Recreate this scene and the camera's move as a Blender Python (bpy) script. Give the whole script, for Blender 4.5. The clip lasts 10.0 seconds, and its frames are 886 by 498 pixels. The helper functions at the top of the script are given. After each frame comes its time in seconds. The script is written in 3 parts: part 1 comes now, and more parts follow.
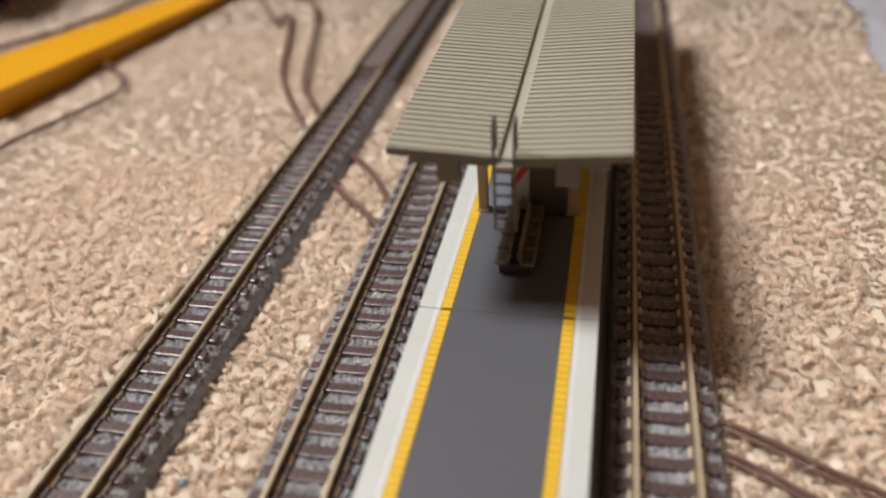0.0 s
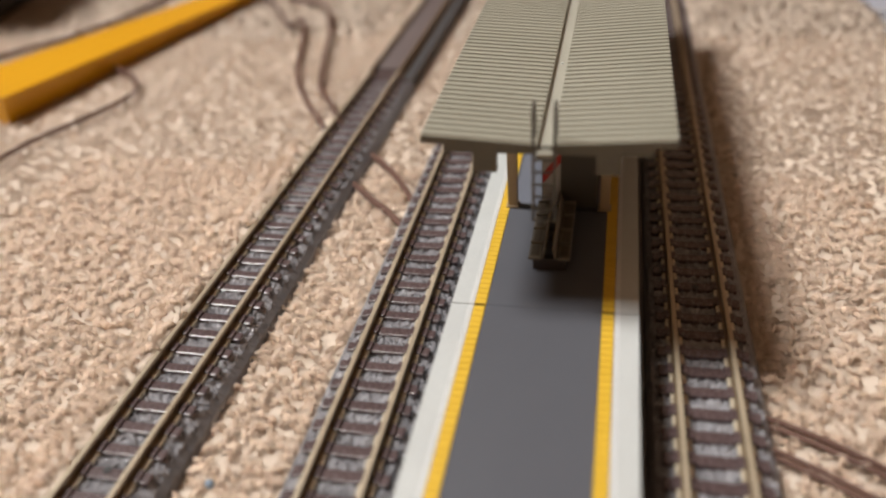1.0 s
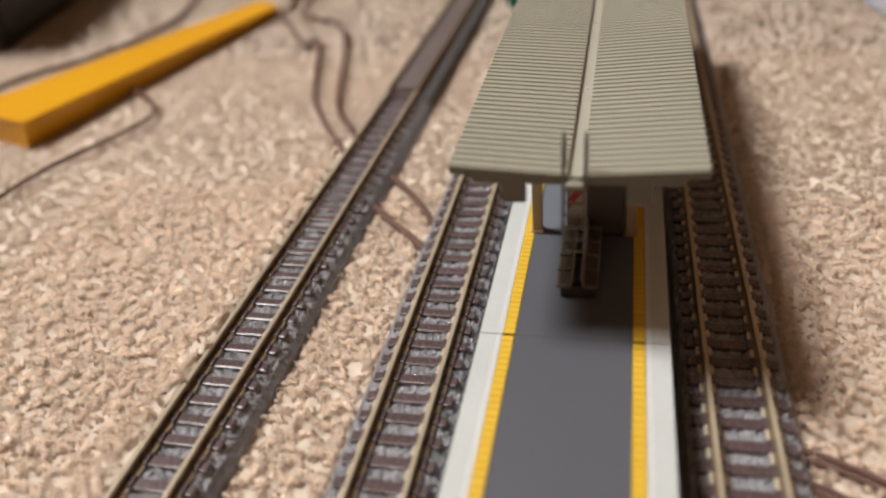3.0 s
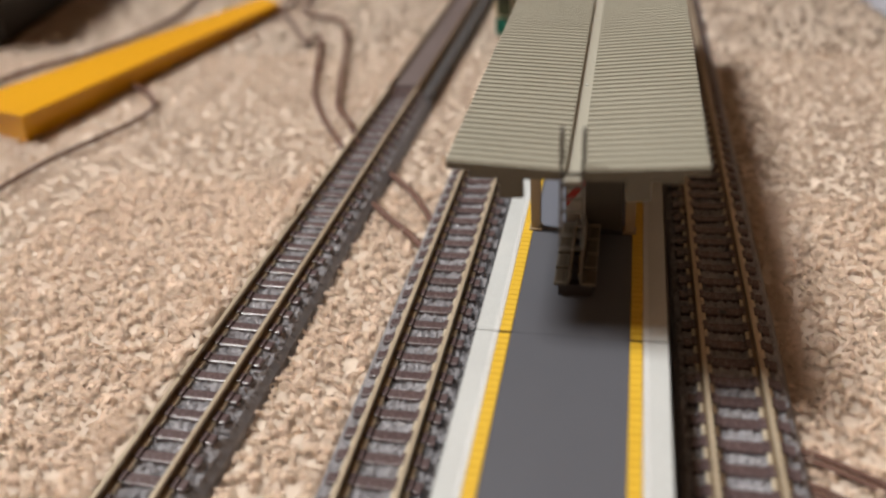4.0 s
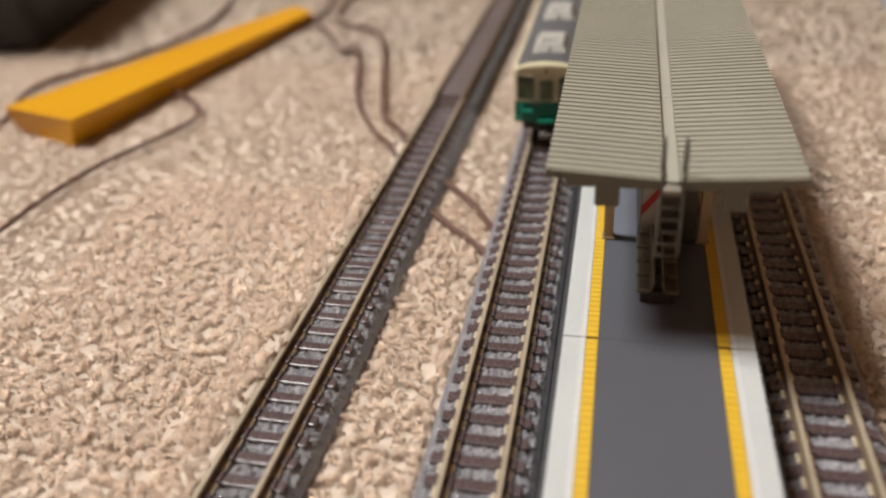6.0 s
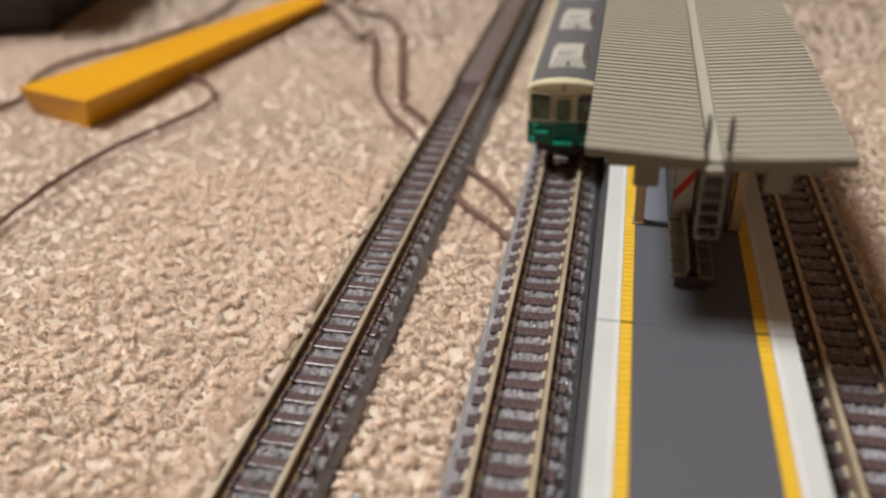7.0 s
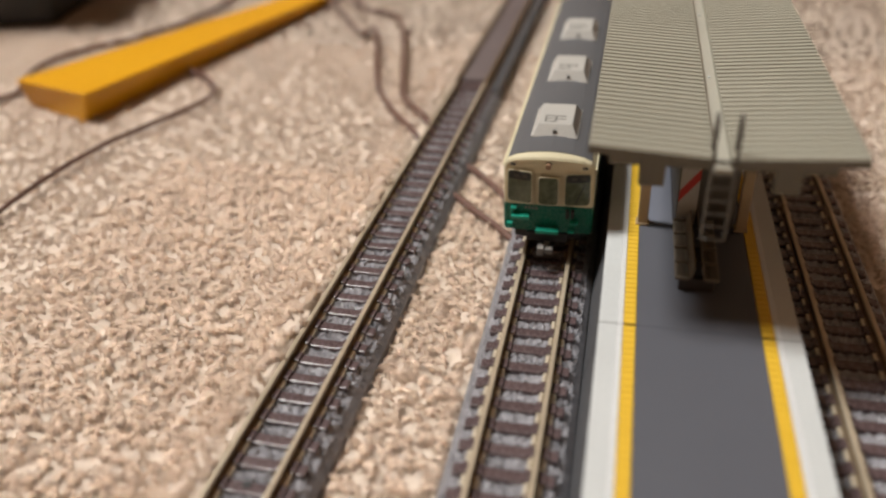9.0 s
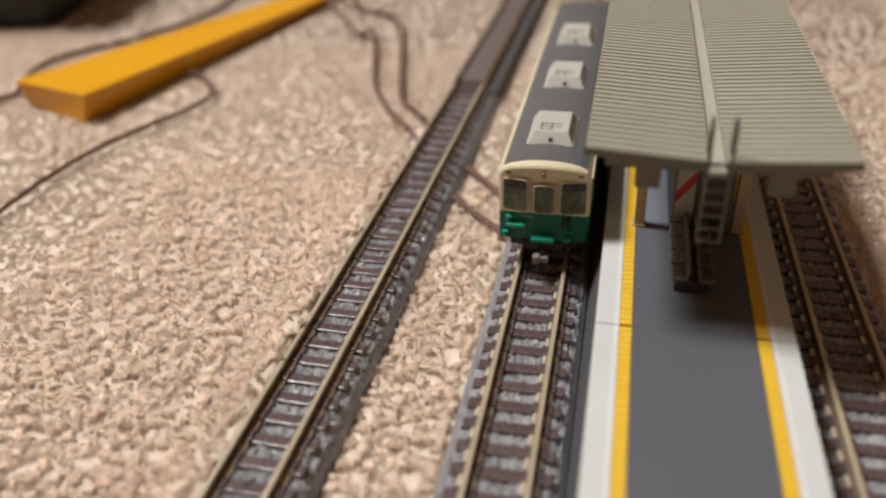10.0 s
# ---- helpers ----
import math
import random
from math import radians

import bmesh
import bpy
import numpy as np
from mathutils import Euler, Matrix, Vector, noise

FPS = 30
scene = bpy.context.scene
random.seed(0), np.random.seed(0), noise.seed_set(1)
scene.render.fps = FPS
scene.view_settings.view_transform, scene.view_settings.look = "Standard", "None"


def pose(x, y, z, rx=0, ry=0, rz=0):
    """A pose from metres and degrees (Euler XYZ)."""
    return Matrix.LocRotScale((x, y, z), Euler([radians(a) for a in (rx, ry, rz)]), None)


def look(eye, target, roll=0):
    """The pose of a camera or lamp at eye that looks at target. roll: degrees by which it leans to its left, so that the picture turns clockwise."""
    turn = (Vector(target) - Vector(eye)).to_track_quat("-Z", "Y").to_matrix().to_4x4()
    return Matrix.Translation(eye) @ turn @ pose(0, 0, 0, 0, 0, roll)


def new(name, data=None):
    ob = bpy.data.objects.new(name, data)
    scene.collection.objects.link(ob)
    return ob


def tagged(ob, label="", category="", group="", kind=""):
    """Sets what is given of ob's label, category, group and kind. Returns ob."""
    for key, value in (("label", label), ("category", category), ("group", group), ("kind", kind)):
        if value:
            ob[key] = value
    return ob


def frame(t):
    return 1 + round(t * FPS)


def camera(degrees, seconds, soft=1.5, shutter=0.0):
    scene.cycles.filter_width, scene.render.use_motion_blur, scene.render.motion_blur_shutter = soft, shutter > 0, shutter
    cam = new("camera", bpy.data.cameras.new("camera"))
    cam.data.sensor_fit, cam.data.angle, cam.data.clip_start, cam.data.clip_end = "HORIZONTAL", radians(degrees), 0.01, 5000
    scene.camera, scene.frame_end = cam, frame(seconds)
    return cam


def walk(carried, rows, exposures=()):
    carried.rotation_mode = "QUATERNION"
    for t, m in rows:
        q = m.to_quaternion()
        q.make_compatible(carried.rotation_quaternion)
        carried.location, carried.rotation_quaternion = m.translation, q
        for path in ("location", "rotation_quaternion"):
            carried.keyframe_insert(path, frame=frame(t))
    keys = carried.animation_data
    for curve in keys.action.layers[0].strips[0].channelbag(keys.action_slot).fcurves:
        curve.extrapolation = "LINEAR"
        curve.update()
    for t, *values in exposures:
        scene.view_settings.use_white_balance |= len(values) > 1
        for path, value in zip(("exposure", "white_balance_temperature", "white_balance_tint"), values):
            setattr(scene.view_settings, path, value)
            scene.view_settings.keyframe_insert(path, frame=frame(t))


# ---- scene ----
cam = camera(58.52, 10.0, soft=2.5)
cam.data.dof.use_dof, cam.data.dof.focus_distance, cam.data.dof.aperture_fstop = True, 0.156, 9.0
ROWS = [
    (0.0, 0.03220, -0.10820, 0.10562, 55.147, 3.799, 11.288),
    (0.5, 0.03035, -0.10907, 0.10295, 55.809, 3.843, 11.347),
    (1.0, 0.02606, -0.10807, 0.10028, 56.311, 4.003, 11.279),
    (1.5, 0.02613, -0.10691, 0.10293, 56.529, 4.174, 11.518),
    (2.0, 0.02384, -0.10676, 0.10181, 56.717, 4.263, 11.692),
    (2.5, 0.02145, -0.10605, 0.10156, 56.737, 4.474, 11.663),
    (2.7, 0.02265, -0.10575, 0.10312, 56.946, 4.815, 11.598),
    (3.8, 0.02235, -0.10568, 0.10264, 56.713, 4.855, 11.481),
    (4.0, 0.02316, -0.10520, 0.10165, 57.030, 4.427, 11.921),
    (4.5, 0.01962, -0.10395, 0.10019, 57.112, 4.049, 11.876),
    (5.0, 0.01500, -0.10434, 0.10249, 57.314, 3.764, 11.661),
    (5.5, 0.00737, -0.11014, 0.10334, 57.633, 3.336, 11.625),
    (5.7, 0.00722, -0.11093, 0.10375, 57.837, 3.542, 11.773),
    (6.8, 0.00320, -0.11060, 0.10053, 57.464, 3.354, 12.112),
    (7.0, 0.00130, -0.11111, 0.09970, 57.577, 2.873, 12.247),
    (7.5, -0.00081, -0.11007, 0.09887, 57.587, 2.842, 12.442),
    (8.0, -0.00004, -0.11021, 0.09832, 57.605, 2.646, 12.566),
    (8.5, 0.00128, -0.10855, 0.09865, 57.653, 2.428, 12.638),
    (9.0, 0.00099, -0.10862, 0.09776, 57.622, 2.336, 12.705),
    (9.5, 0.00168, -0.10966, 0.09775, 57.729, 2.177, 12.632),
    (10.0, 0.00125, -0.10929, 0.09847, 57.616, 2.219, 12.628),
]
walk(cam, [(t, pose(x, y, z, rx, ry, rz)) for t, x, y, z, rx, ry, rz in ROWS])

# ---- light: one warm ceiling lamp in a closed room ----
C = 0.01  # everything below is built in centimetres
world = bpy.data.worlds.new("room_air")
world.use_nodes = True
world.node_tree.nodes["Background"].inputs[0].default_value = (1.0, 0.93, 0.85, 1)
world.node_tree.nodes["Background"].inputs[1].default_value = 0.003
scene.world = world
lamp_data = bpy.data.lights.new("ceiling_lamp_light", "AREA")
lamp_data.shape, lamp_data.size = "DISK", 0.66
lamp_data.energy, lamp_data.color = 91.0, (0.985, 0.97, 0.94)
lamp_light = new("ceiling_lamp_light", lamp_data)
lamp_light.matrix_world = look((-1.23, 0.20, 2.30), (0, 0, 0))
scene.view_settings.exposure = 0.0


# ---- materials ----
def material(name, colour, rough=0.5, metal=0.0, spec=0.5):
    m = bpy.data.materials.new(name)
    m.use_nodes = True
    b = m.node_tree.nodes["Principled BSDF"]
    b.inputs["Base Color"].default_value = (*colour, 1)
    b.inputs["Roughness"].default_value = rough
    b.inputs["Metallic"].default_value = metal
    b.inputs["Specular IOR Level"].default_value = spec
    return m


def textured(name, dark, light, rough=0.5, metal=0.0, spec=0.5, coarse=60.0, fine=1500.0, bump=0.2, bump_size=0.0002, per="", spread=0.25, rough_vary=0.15):
    """Colour between dark and light by two scales of noise, varied piece by piece, with fine relief."""
    m = material(name, light, rough, metal, spec)
    n, l = m.node_tree.nodes, m.node_tree.links
    b = n["Principled BSDF"]
    co = n.new("ShaderNodeTexCoord")
    big, small = n.new("ShaderNodeTexNoise"), n.new("ShaderNodeTexNoise")
    big.inputs["Scale"].default_value, small.inputs["Scale"].default_value = coarse, fine
    big.inputs["Detail"].default_value, small.inputs["Detail"].default_value = 3, 4
    l.new(co.outputs["Object"], big.inputs["Vector"])
    l.new(co.outputs["Object"], small.inputs["Vector"])
    add = n.new("ShaderNodeMath")
    add.operation = "ADD"
    l.new(big.outputs["Fac"], add.inputs[0])
    l.new(small.outputs["Fac"], add.inputs[1])
    last = add.outputs[0]
    if per:
        if per == "island":
            r = n.new("ShaderNodeNewGeometry").outputs["Random Per Island"]
        else:
            r = n.new("ShaderNodeObjectInfo").outputs["Random"]
        mad = n.new("ShaderNodeMath")
        mad.operation = "MULTIPLY_ADD"
        l.new(r, mad.inputs[0])
        mad.inputs[1].default_value = spread * 2
        l.new(last, mad.inputs[2])
        sub = n.new("ShaderNodeMath")
        sub.operation = "SUBTRACT"
        l.new(mad.outputs[0], sub.inputs[0])
        sub.inputs[1].default_value = spread
        last = sub.outputs[0]
    span = n.new("ShaderNodeMapRange")
    span.inputs["From Min"].default_value, span.inputs["From Max"].default_value = 0.6, 1.4
    l.new(last, span.inputs["Value"])
    mix = n.new("ShaderNodeMix")
    mix.data_type = "RGBA"
    mix.inputs["A"].default_value, mix.inputs["B"].default_value = (*dark, 1), (*light, 1)
    l.new(span.outputs["Result"], mix.inputs["Factor"])
    l.new(mix.outputs["Result"], b.inputs["Base Color"])
    rr = n.new("ShaderNodeMapRange")
    rr.inputs["To Min"].default_value, rr.inputs["To Max"].default_value = max(rough - rough_vary, 0.03), min(rough + rough_vary, 1)
    l.new(small.outputs["Fac"], rr.inputs["Value"])
    l.new(rr.outputs["Result"], b.inputs["Roughness"])
    if bump:
        bp = n.new("ShaderNodeBump")
        bp.inputs["Strength"].default_value, bp.inputs["Distance"].default_value = bump, bump_size
        l.new(small.outputs["Fac"], bp.inputs["Height"])
        l.new(bp.outputs["Normal"], b.inputs["Normal"])
    return m


CARPET = textured("carpet_wool", (0.758, 0.638, 0.532), (0.823, 0.703, 0.592), 0.5, spec=0.4, coarse=14, fine=900, bump=0, per="island", spread=0.08)
CARPET_BASE = textured("carpet_tufts", (0.745, 0.618, 0.508), (0.81, 0.684, 0.566), 0.6, spec=0.3, coarse=120, fine=2200, bump=0.8, bump_size=0.0003)
for wool, through_light in ((CARPET, 0.45), (CARPET_BASE, 0.06)):
    wb = wool.node_tree.nodes["Principled BSDF"]
    soften, blend = wool.node_tree.nodes.new("ShaderNodeBsdfTranslucent"), wool.node_tree.nodes.new("ShaderNodeMixShader")
    blend.inputs[0].default_value = through_light
    wool.node_tree.links.new(wb.inputs["Base Color"].links[0].from_socket, soften.inputs[0])
    wool.node_tree.links.new(wb.outputs[0], blend.inputs[1])
    wool.node_tree.links.new(soften.outputs[0], blend.inputs[2])
    wool.node_tree.links.new(blend.outputs[0], wool.node_tree.nodes["Material Output"].inputs[0])
    wb.subsurface_method = "BURLEY"
    wb.inputs["Subsurface Weight"].default_value = 1.0
    wb.inputs["Subsurface Radius"].default_value = (1.0, 0.97, 0.94)
    wb.inputs["Subsurface Scale"].default_value = 0.0027
# Wall and ceiling colours are chosen for the light they bounce back.
WALL = textured("wall_bounce_tone", (0.255, 0.16, 0.098), (0.295, 0.19, 0.12), 0.85, coarse=2, fine=60, bump=0.1)
CEILING = textured("ceiling_bounce_tone", (0.46, 0.37, 0.29), (0.52, 0.43, 0.34), 0.9, coarse=2, fine=60, bump=0.1)
BALLAST = textured("ballast_plastic", (0.15, 0.148, 0.16), (0.56, 0.55, 0.585), 0.14, spec=1.0, coarse=240, fine=3200, bump=1.0, bump_size=0.0004, rough_vary=0.1)
BED_SIDE = textured("bed_side_plastic", (0.20, 0.20, 0.215), (0.30, 0.295, 0.315), 0.4, spec=0.5, coarse=120, fine=2600, bump=0.4, bump_size=0.0002)
SLEEPER = textured("sleeper_plastic", (0.072, 0.047, 0.049), (0.14, 0.097, 0.098), 0.26, spec=0.8, coarse=120, fine=2600, bump=0.6, bump_size=0.0001, per="object", spread=0.12)
SLAB = textured("slab_plastic", (0.115, 0.088, 0.086), (0.165, 0.132, 0.13), 0.5, coarse=70, fine=2200)
SLAB_BED = textured("slab_bed_plastic", (0.058, 0.056, 0.060), (0.092, 0.088, 0.092), 0.5, coarse=70, fine=2200)
RAIL = textured("rail_metal", (0.44, 0.36, 0.25), (0.66, 0.56, 0.42), 0.32, metal=0.3, coarse=90, fine=3000, bump=0.1)
RAIL_SIDE = textured("rail_side_brown", (0.19, 0.135, 0.08), (0.32, 0.24, 0.155), 0.4, metal=0.5, coarse=90, fine=3000)
# Paler copy of the rail metal; the foot's glint is painted in.
RAIL_GLINT = textured("rail_foot_glint", (0.66, 0.57, 0.42), (0.84, 0.75, 0.60), 0.28, metal=0.35, coarse=90, fine=3000, bump=0.1)
JOINER = textured("joiner_metal", (0.35, 0.28, 0.2), (0.62, 0.52, 0.40), 0.3, metal=1.0, coarse=90, fine=3000)
PLATFORM_GREY = textured("platform_grey_plastic", (0.091, 0.094, 0.110), (0.112, 0.116, 0.134), 0.5, spec=0.4, coarse=35, fine=3000, bump=0.12, bump_size=0.0001)
PLATFORM_SIDE = textured("platform_side_plastic", (0.085, 0.085, 0.09), (0.115, 0.115, 0.12), 0.5, coarse=35, fine=2500)
WHITE_EDGE = textured("white_edge_plastic", (0.58, 0.60, 0.595), (0.68, 0.70, 0.69), 0.45, coarse=60, fine=2500, bump=0.1)
WHITE_RIB = textured("white_rib_plastic", (0.76, 0.77, 0.77), (0.84, 0.85, 0.85), 0.4, coarse=60, fine=2500, bump=0.1)
YELLOW_TILE = textured("yellow_tile_paint", (0.74, 0.45, 0.03), (0.87, 0.56, 0.05), 0.45, coarse=80, fine=3000, per="object", spread=0.12)
ROOF_GREY = textured("roof_grey_plastic", (0.35, 0.335, 0.268), (0.42, 0.402, 0.328), 0.48, spec=0.4, coarse=40, fine=2500, bump=0.12)
GUTTER = textured("gutter_plastic", (0.40, 0.385, 0.32), (0.47, 0.45, 0.38), 0.32, coarse=40, fine=2500)
# Darkened copy of the roof plastic: under-roof shade put into the colour.
ROOF_SHADED = textured("roof_shaded_plastic", (0.115, 0.10, 0.072), (0.155, 0.135, 0.10), 0.55, coarse=40, fine=2500)
POST_TAN = textured("post_tan_plastic", (0.36, 0.265, 0.155), (0.46, 0.345, 0.215), 0.5, coarse=60, fine=2500)
# Ladder, bench frame, seats and kiosk are darkened to carry the roof's shade.
LADDER_SHADED = textured("ladder_shaded_plastic", (0.085, 0.076, 0.064), (0.12, 0.108, 0.092), 0.45, coarse=60, fine=2500)
BENCH_FRAME = textured("bench_shaded_plastic", (0.13, 0.11, 0.082), (0.175, 0.15, 0.115), 0.5, coarse=60, fine=2500)
BENCH_SEAT = textured("bench_seat_shaded_brown", (0.065, 0.052, 0.036), (0.10, 0.08, 0.056), 0.5, coarse=60, fine=2500)
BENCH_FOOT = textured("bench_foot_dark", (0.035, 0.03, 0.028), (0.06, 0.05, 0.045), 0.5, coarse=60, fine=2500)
KIOSK_DARK = textured("kiosk_shaded_plastic", (0.050, 0.043, 0.034), (0.075, 0.064, 0.050), 0.5, coarse=60, fine=2500)
PAPER = textured("poster_paper", (0.30, 0.28, 0.25), (0.38, 0.355, 0.32), 0.55, coarse=60, fine=2500)
RED = textured("poster_red", (0.34, 0.02, 0.015), (0.42, 0.028, 0.021), 0.5, coarse=60, fine=2500)
PAVING = textured("paving_blue_grey", (0.155, 0.165, 0.20), (0.19, 0.20, 0.24), 0.42, coarse=60, fine=2500)
MACHINE_BASE = textured("plinth_dark", (0.03, 0.03, 0.035), (0.05, 0.05, 0.055), 0.5, coarse=60, fine=2500)
CREAM = textured("cream_paint", (0.66, 0.595, 0.40), (0.76, 0.695, 0.49), 0.33, coarse=50, fine=3000, bump=0.06)
GREEN = textured("green_paint", (0.003, 0.125, 0.082), (0.006, 0.17, 0.115), 0.28, coarse=50, fine=3000, bump=0.06)
# Brighter copy of the body green; paints highlights onto the apron fittings.
GREEN_HIGHLIGHT = textured("green_painted_highlight", (0.012, 0.30, 0.20), (0.02, 0.38, 0.26), 0.3, coarse=50, fine=3000)
CAR_ROOF = textured("car_roof_grey", (0.095, 0.095, 0.10), (0.125, 0.125, 0.13), 0.55, coarse=50, fine=3000)
AC_GREY = textured("cooler_light_grey", (0.45, 0.435, 0.40), (0.54, 0.52, 0.48), 0.45, coarse=70, fine=3000)
AC_LINE = textured("cooler_grille_grey", (0.19, 0.185, 0.17), (0.26, 0.25, 0.23), 0.5, coarse=70, fine=3000)
GLASS_DARK = textured("tinted_window", (0.055, 0.07, 0.04), (0.17, 0.195, 0.125), 0.12, spec=0.4, coarse=220, fine=900, bump=0, rough_vary=0.04)
BLACK = textured("black_plastic", (0.012, 0.012, 0.012), (0.026, 0.025, 0.024), 0.5, coarse=30, fine=2000)
BOX_BLACK = textured("black_box_plastic", (0.010, 0.009, 0.008), (0.020, 0.018, 0.016), 0.55, coarse=30, fine=2000)
COUPLER = textured("coupler_grey", (0.18, 0.17, 0.155), (0.32, 0.305, 0.285), 0.4, coarse=200, fine=3000)
HEADLIGHT = textured("headlight_lens", (0.30, 0.19, 0.125), (0.42, 0.28, 0.19), 0.25, coarse=200, fine=3000)
YELLOW_BAR = textured("yellow_bar_plastic", (0.70, 0.325, 0.006), (0.80, 0.395, 0.010), 0.36, coarse=14, fine=1600, bump=0.08)
WIRE = textured("brown_wire_sheath", (0.13, 0.068, 0.052), (0.20, 0.112, 0.088), 0.34, coarse=90, fine=2500)
CLOTH = textured("grey_blue_cloth", (0.26, 0.26, 0.30), (0.42, 0.42, 0.46), 0.9, spec=0.1, coarse=30, fine=900, bump=0.5)
LINT = textured("blue_lint", (0.24, 0.32, 0.42), (0.38, 0.46, 0.56), 0.8, coarse=200, fine=2000)


# ---- building helpers ----
def box(bm, x0, y0, z0, x1, y1, z1, bevel=0.0):
    r = bmesh.ops.create_cube(bm, size=1.0, matrix=Matrix.Translation(((x0 + x1) / 2, (y0 + y1) / 2, (z0 + z1) / 2)) @ Matrix.Diagonal((x1 - x0, y1 - y0, z1 - z0, 1)))
    if bevel:
        edges = list({e for v in r["verts"] for e in v.link_edges})
        bmesh.ops.bevel(bm, geom=edges, offset=bevel, segments=2, affect="EDGES", profile=0.5)
    return bm


def boxed(*args, bevel=0.0):
    return box(bmesh.new(), *args, bevel=bevel)


def prism(bm, outline, lift, bevel=0.0):
    """Extrudes a closed outline of points by the vector lift."""
    low = [bm.verts.new(p) for p in outline]
    high = [bm.verts.new(Vector(p) + Vector(lift)) for p in outline]
    fs = [bm.faces.new(low), bm.faces.new(high)]
    for i in range(len(low)):
        j = (i + 1) % len(low)
        fs.append(bm.faces.new((low[i], low[j], high[j], high[i])))
    bmesh.ops.recalc_face_normals(bm, faces=fs)
    if bevel:
        bmesh.ops.bevel(bm, geom=list({e for f in fs for e in f.edges}), offset=bevel, segments=2, affect="EDGES", profile=0.5)
    return bm


def tube(bm, points, radius, sides=8):
    """A round rod along points."""
    pts = [Vector(p) for p in points]
    rings = []
    for i, p in enumerate(pts):
        d = (pts[min(i + 1, len(pts) - 1)] - pts[max(i - 1, 0)]).normalized()
        a = d.cross(Vector((0, 0, 1)))
        a = a.normalized() if a.length > 1e-4 else Vector((1, 0, 0))
        b = a.cross(d).normalized()
        rings.append([bm.verts.new(p + radius * (math.cos(k * math.tau / sides) * a + math.sin(k * math.tau / sides) * b)) for k in range(sides)])
    fs = [bm.faces.new((r[k], r[(k + 1) % sides], q[(k + 1) % sides], q[k])) for r, q in zip(rings, rings[1:]) for k in range(sides)]
    fs += [bm.faces.new(rings[0]), bm.faces.new(rings[-1])]
    bmesh.ops.recalc_face_normals(bm, faces=fs)
    return bm


def spline(points, steps=8):
    """A smooth line through points (Catmull-Rom)."""
    p = [Vector(q) for q in points]
    p = [2 * p[0] - p[1], *p, 2 * p[-1] - p[-2]]
    out = []
    for i in range(1, len(p) - 2):
        for k in range(steps):
            t = k / steps
            out.append(0.5 * (2 * p[i] + (p[i + 1] - p[i - 1]) * t + (2 * p[i - 1] - 5 * p[i] + 4 * p[i + 1] - p[i + 2]) * t * t + (3 * p[i] - p[i - 1] - 3 * p[i + 1] + p[i + 2]) * t**3))
    return out + [p[-2]]


def to_mesh(name, bm, mat, smooth=False):
    me = bpy.data.meshes.new(name)
    for v in bm.verts:
        v.co *= C
    for f in bm.faces:
        f.smooth = smooth
    bm.to_mesh(me)
    bm.free()
    for one in mat if isinstance(mat, (list, tuple)) else (mat,):
        me.materials.append(one)
    return me


def thing(name, label, category, at=(0, 0, 0), turn=0.0, group="", kind=""):
    ob = new(name)
    ob.empty_display_size = 0.01
    ob.matrix_basis = pose(at[0] * C, at[1] * C, at[2] * C, 0, 0, turn)
    return tagged(ob, label, category, group, kind)


def part(name, bm, mat, parent, label="", smooth=False, at=(0, 0, 0), kind=""):
    """Links a bmesh, built in the parent's centimetres, as one mesh under it."""
    ob = new(name, to_mesh(name, bm, mat, smooth))
    ob.parent = parent
    ob.location = Vector(at) * C
    return tagged(ob, label, kind=kind)


def piece(name, mesh, parent, at):
    ob = new(name, mesh)
    ob.parent = parent
    ob.location = Vector(at) * C
    return ob


def whole(name, bm, mat, label, category, smooth=False, group="", kind=""):
    return tagged(new(name, to_mesh(name, bm, mat, smooth)), label, category, group, kind)


# ---- the room ----
RAIL_TOP = 0.74
PLAT_W, PLAT_Z = 3.22, 1.50
floor = whole("floor", boxed(-260, -220, -1.2, 220, 260, -0.12), CARPET_BASE, "beige looped wool carpet on the floor", "carpet", kind="structure")
# Unseen walls and ceiling, added to close the room and shape its fill.
whole("wall_north", boxed(-270, 260, -1.2, 230, 270, 240), WALL, "unseen plain wall, browned to dim and warm the bounced light", "wall", kind="structure")
whole("wall_south", boxed(-270, -230, -1.2, 230, -220, 240), WALL, "unseen plain wall, browned to dim and warm the bounced light", "wall", kind="structure")
whole("wall_west", boxed(-270, -220, -1.2, -260, 260, 240), WALL, "unseen plain wall, browned to dim and warm the bounced light", "wall", kind="structure")
whole("wall_east", boxed(220, -220, -1.2, 230, 260, 240), WALL, "unseen plain wall, browned to dim and warm the bounced light", "wall", kind="structure")
whole("ceiling", boxed(-270, -230, 240, 230, 270, 250), CEILING, "unseen plain ceiling, kept paler to send fill light down", "ceiling", kind="structure")


def pile_lift(x, y):
    """How far the pile is bunched up against the lone track's far side."""
    u = x + 4.889 - 0.0131 * y
    return 0.64 * np.clip((u + 1.75) / 0.8, 0, 1) ** 1.5 * (u < -0.53) * np.where(y < 12.8, 1.0, 0.82)


# one lattice of tufts over the whole carpet: place, direction, height and spread of each
PITCH, TX0, TY0 = 0.19, -37.0, -10.0
TNX, TNY = 336, 254
TRNG = np.random.default_rng(11)
TUFT_X = TX0 + (np.arange(TNX)[:, None] + 0.5 + TRNG.uniform(-0.46, 0.46, (TNX, TNY))) * PITCH
TUFT_Y = TY0 + (np.arange(TNY)[None] + 0.5 + TRNG.uniform(-0.46, 0.46, (TNX, TNY))) * PITCH
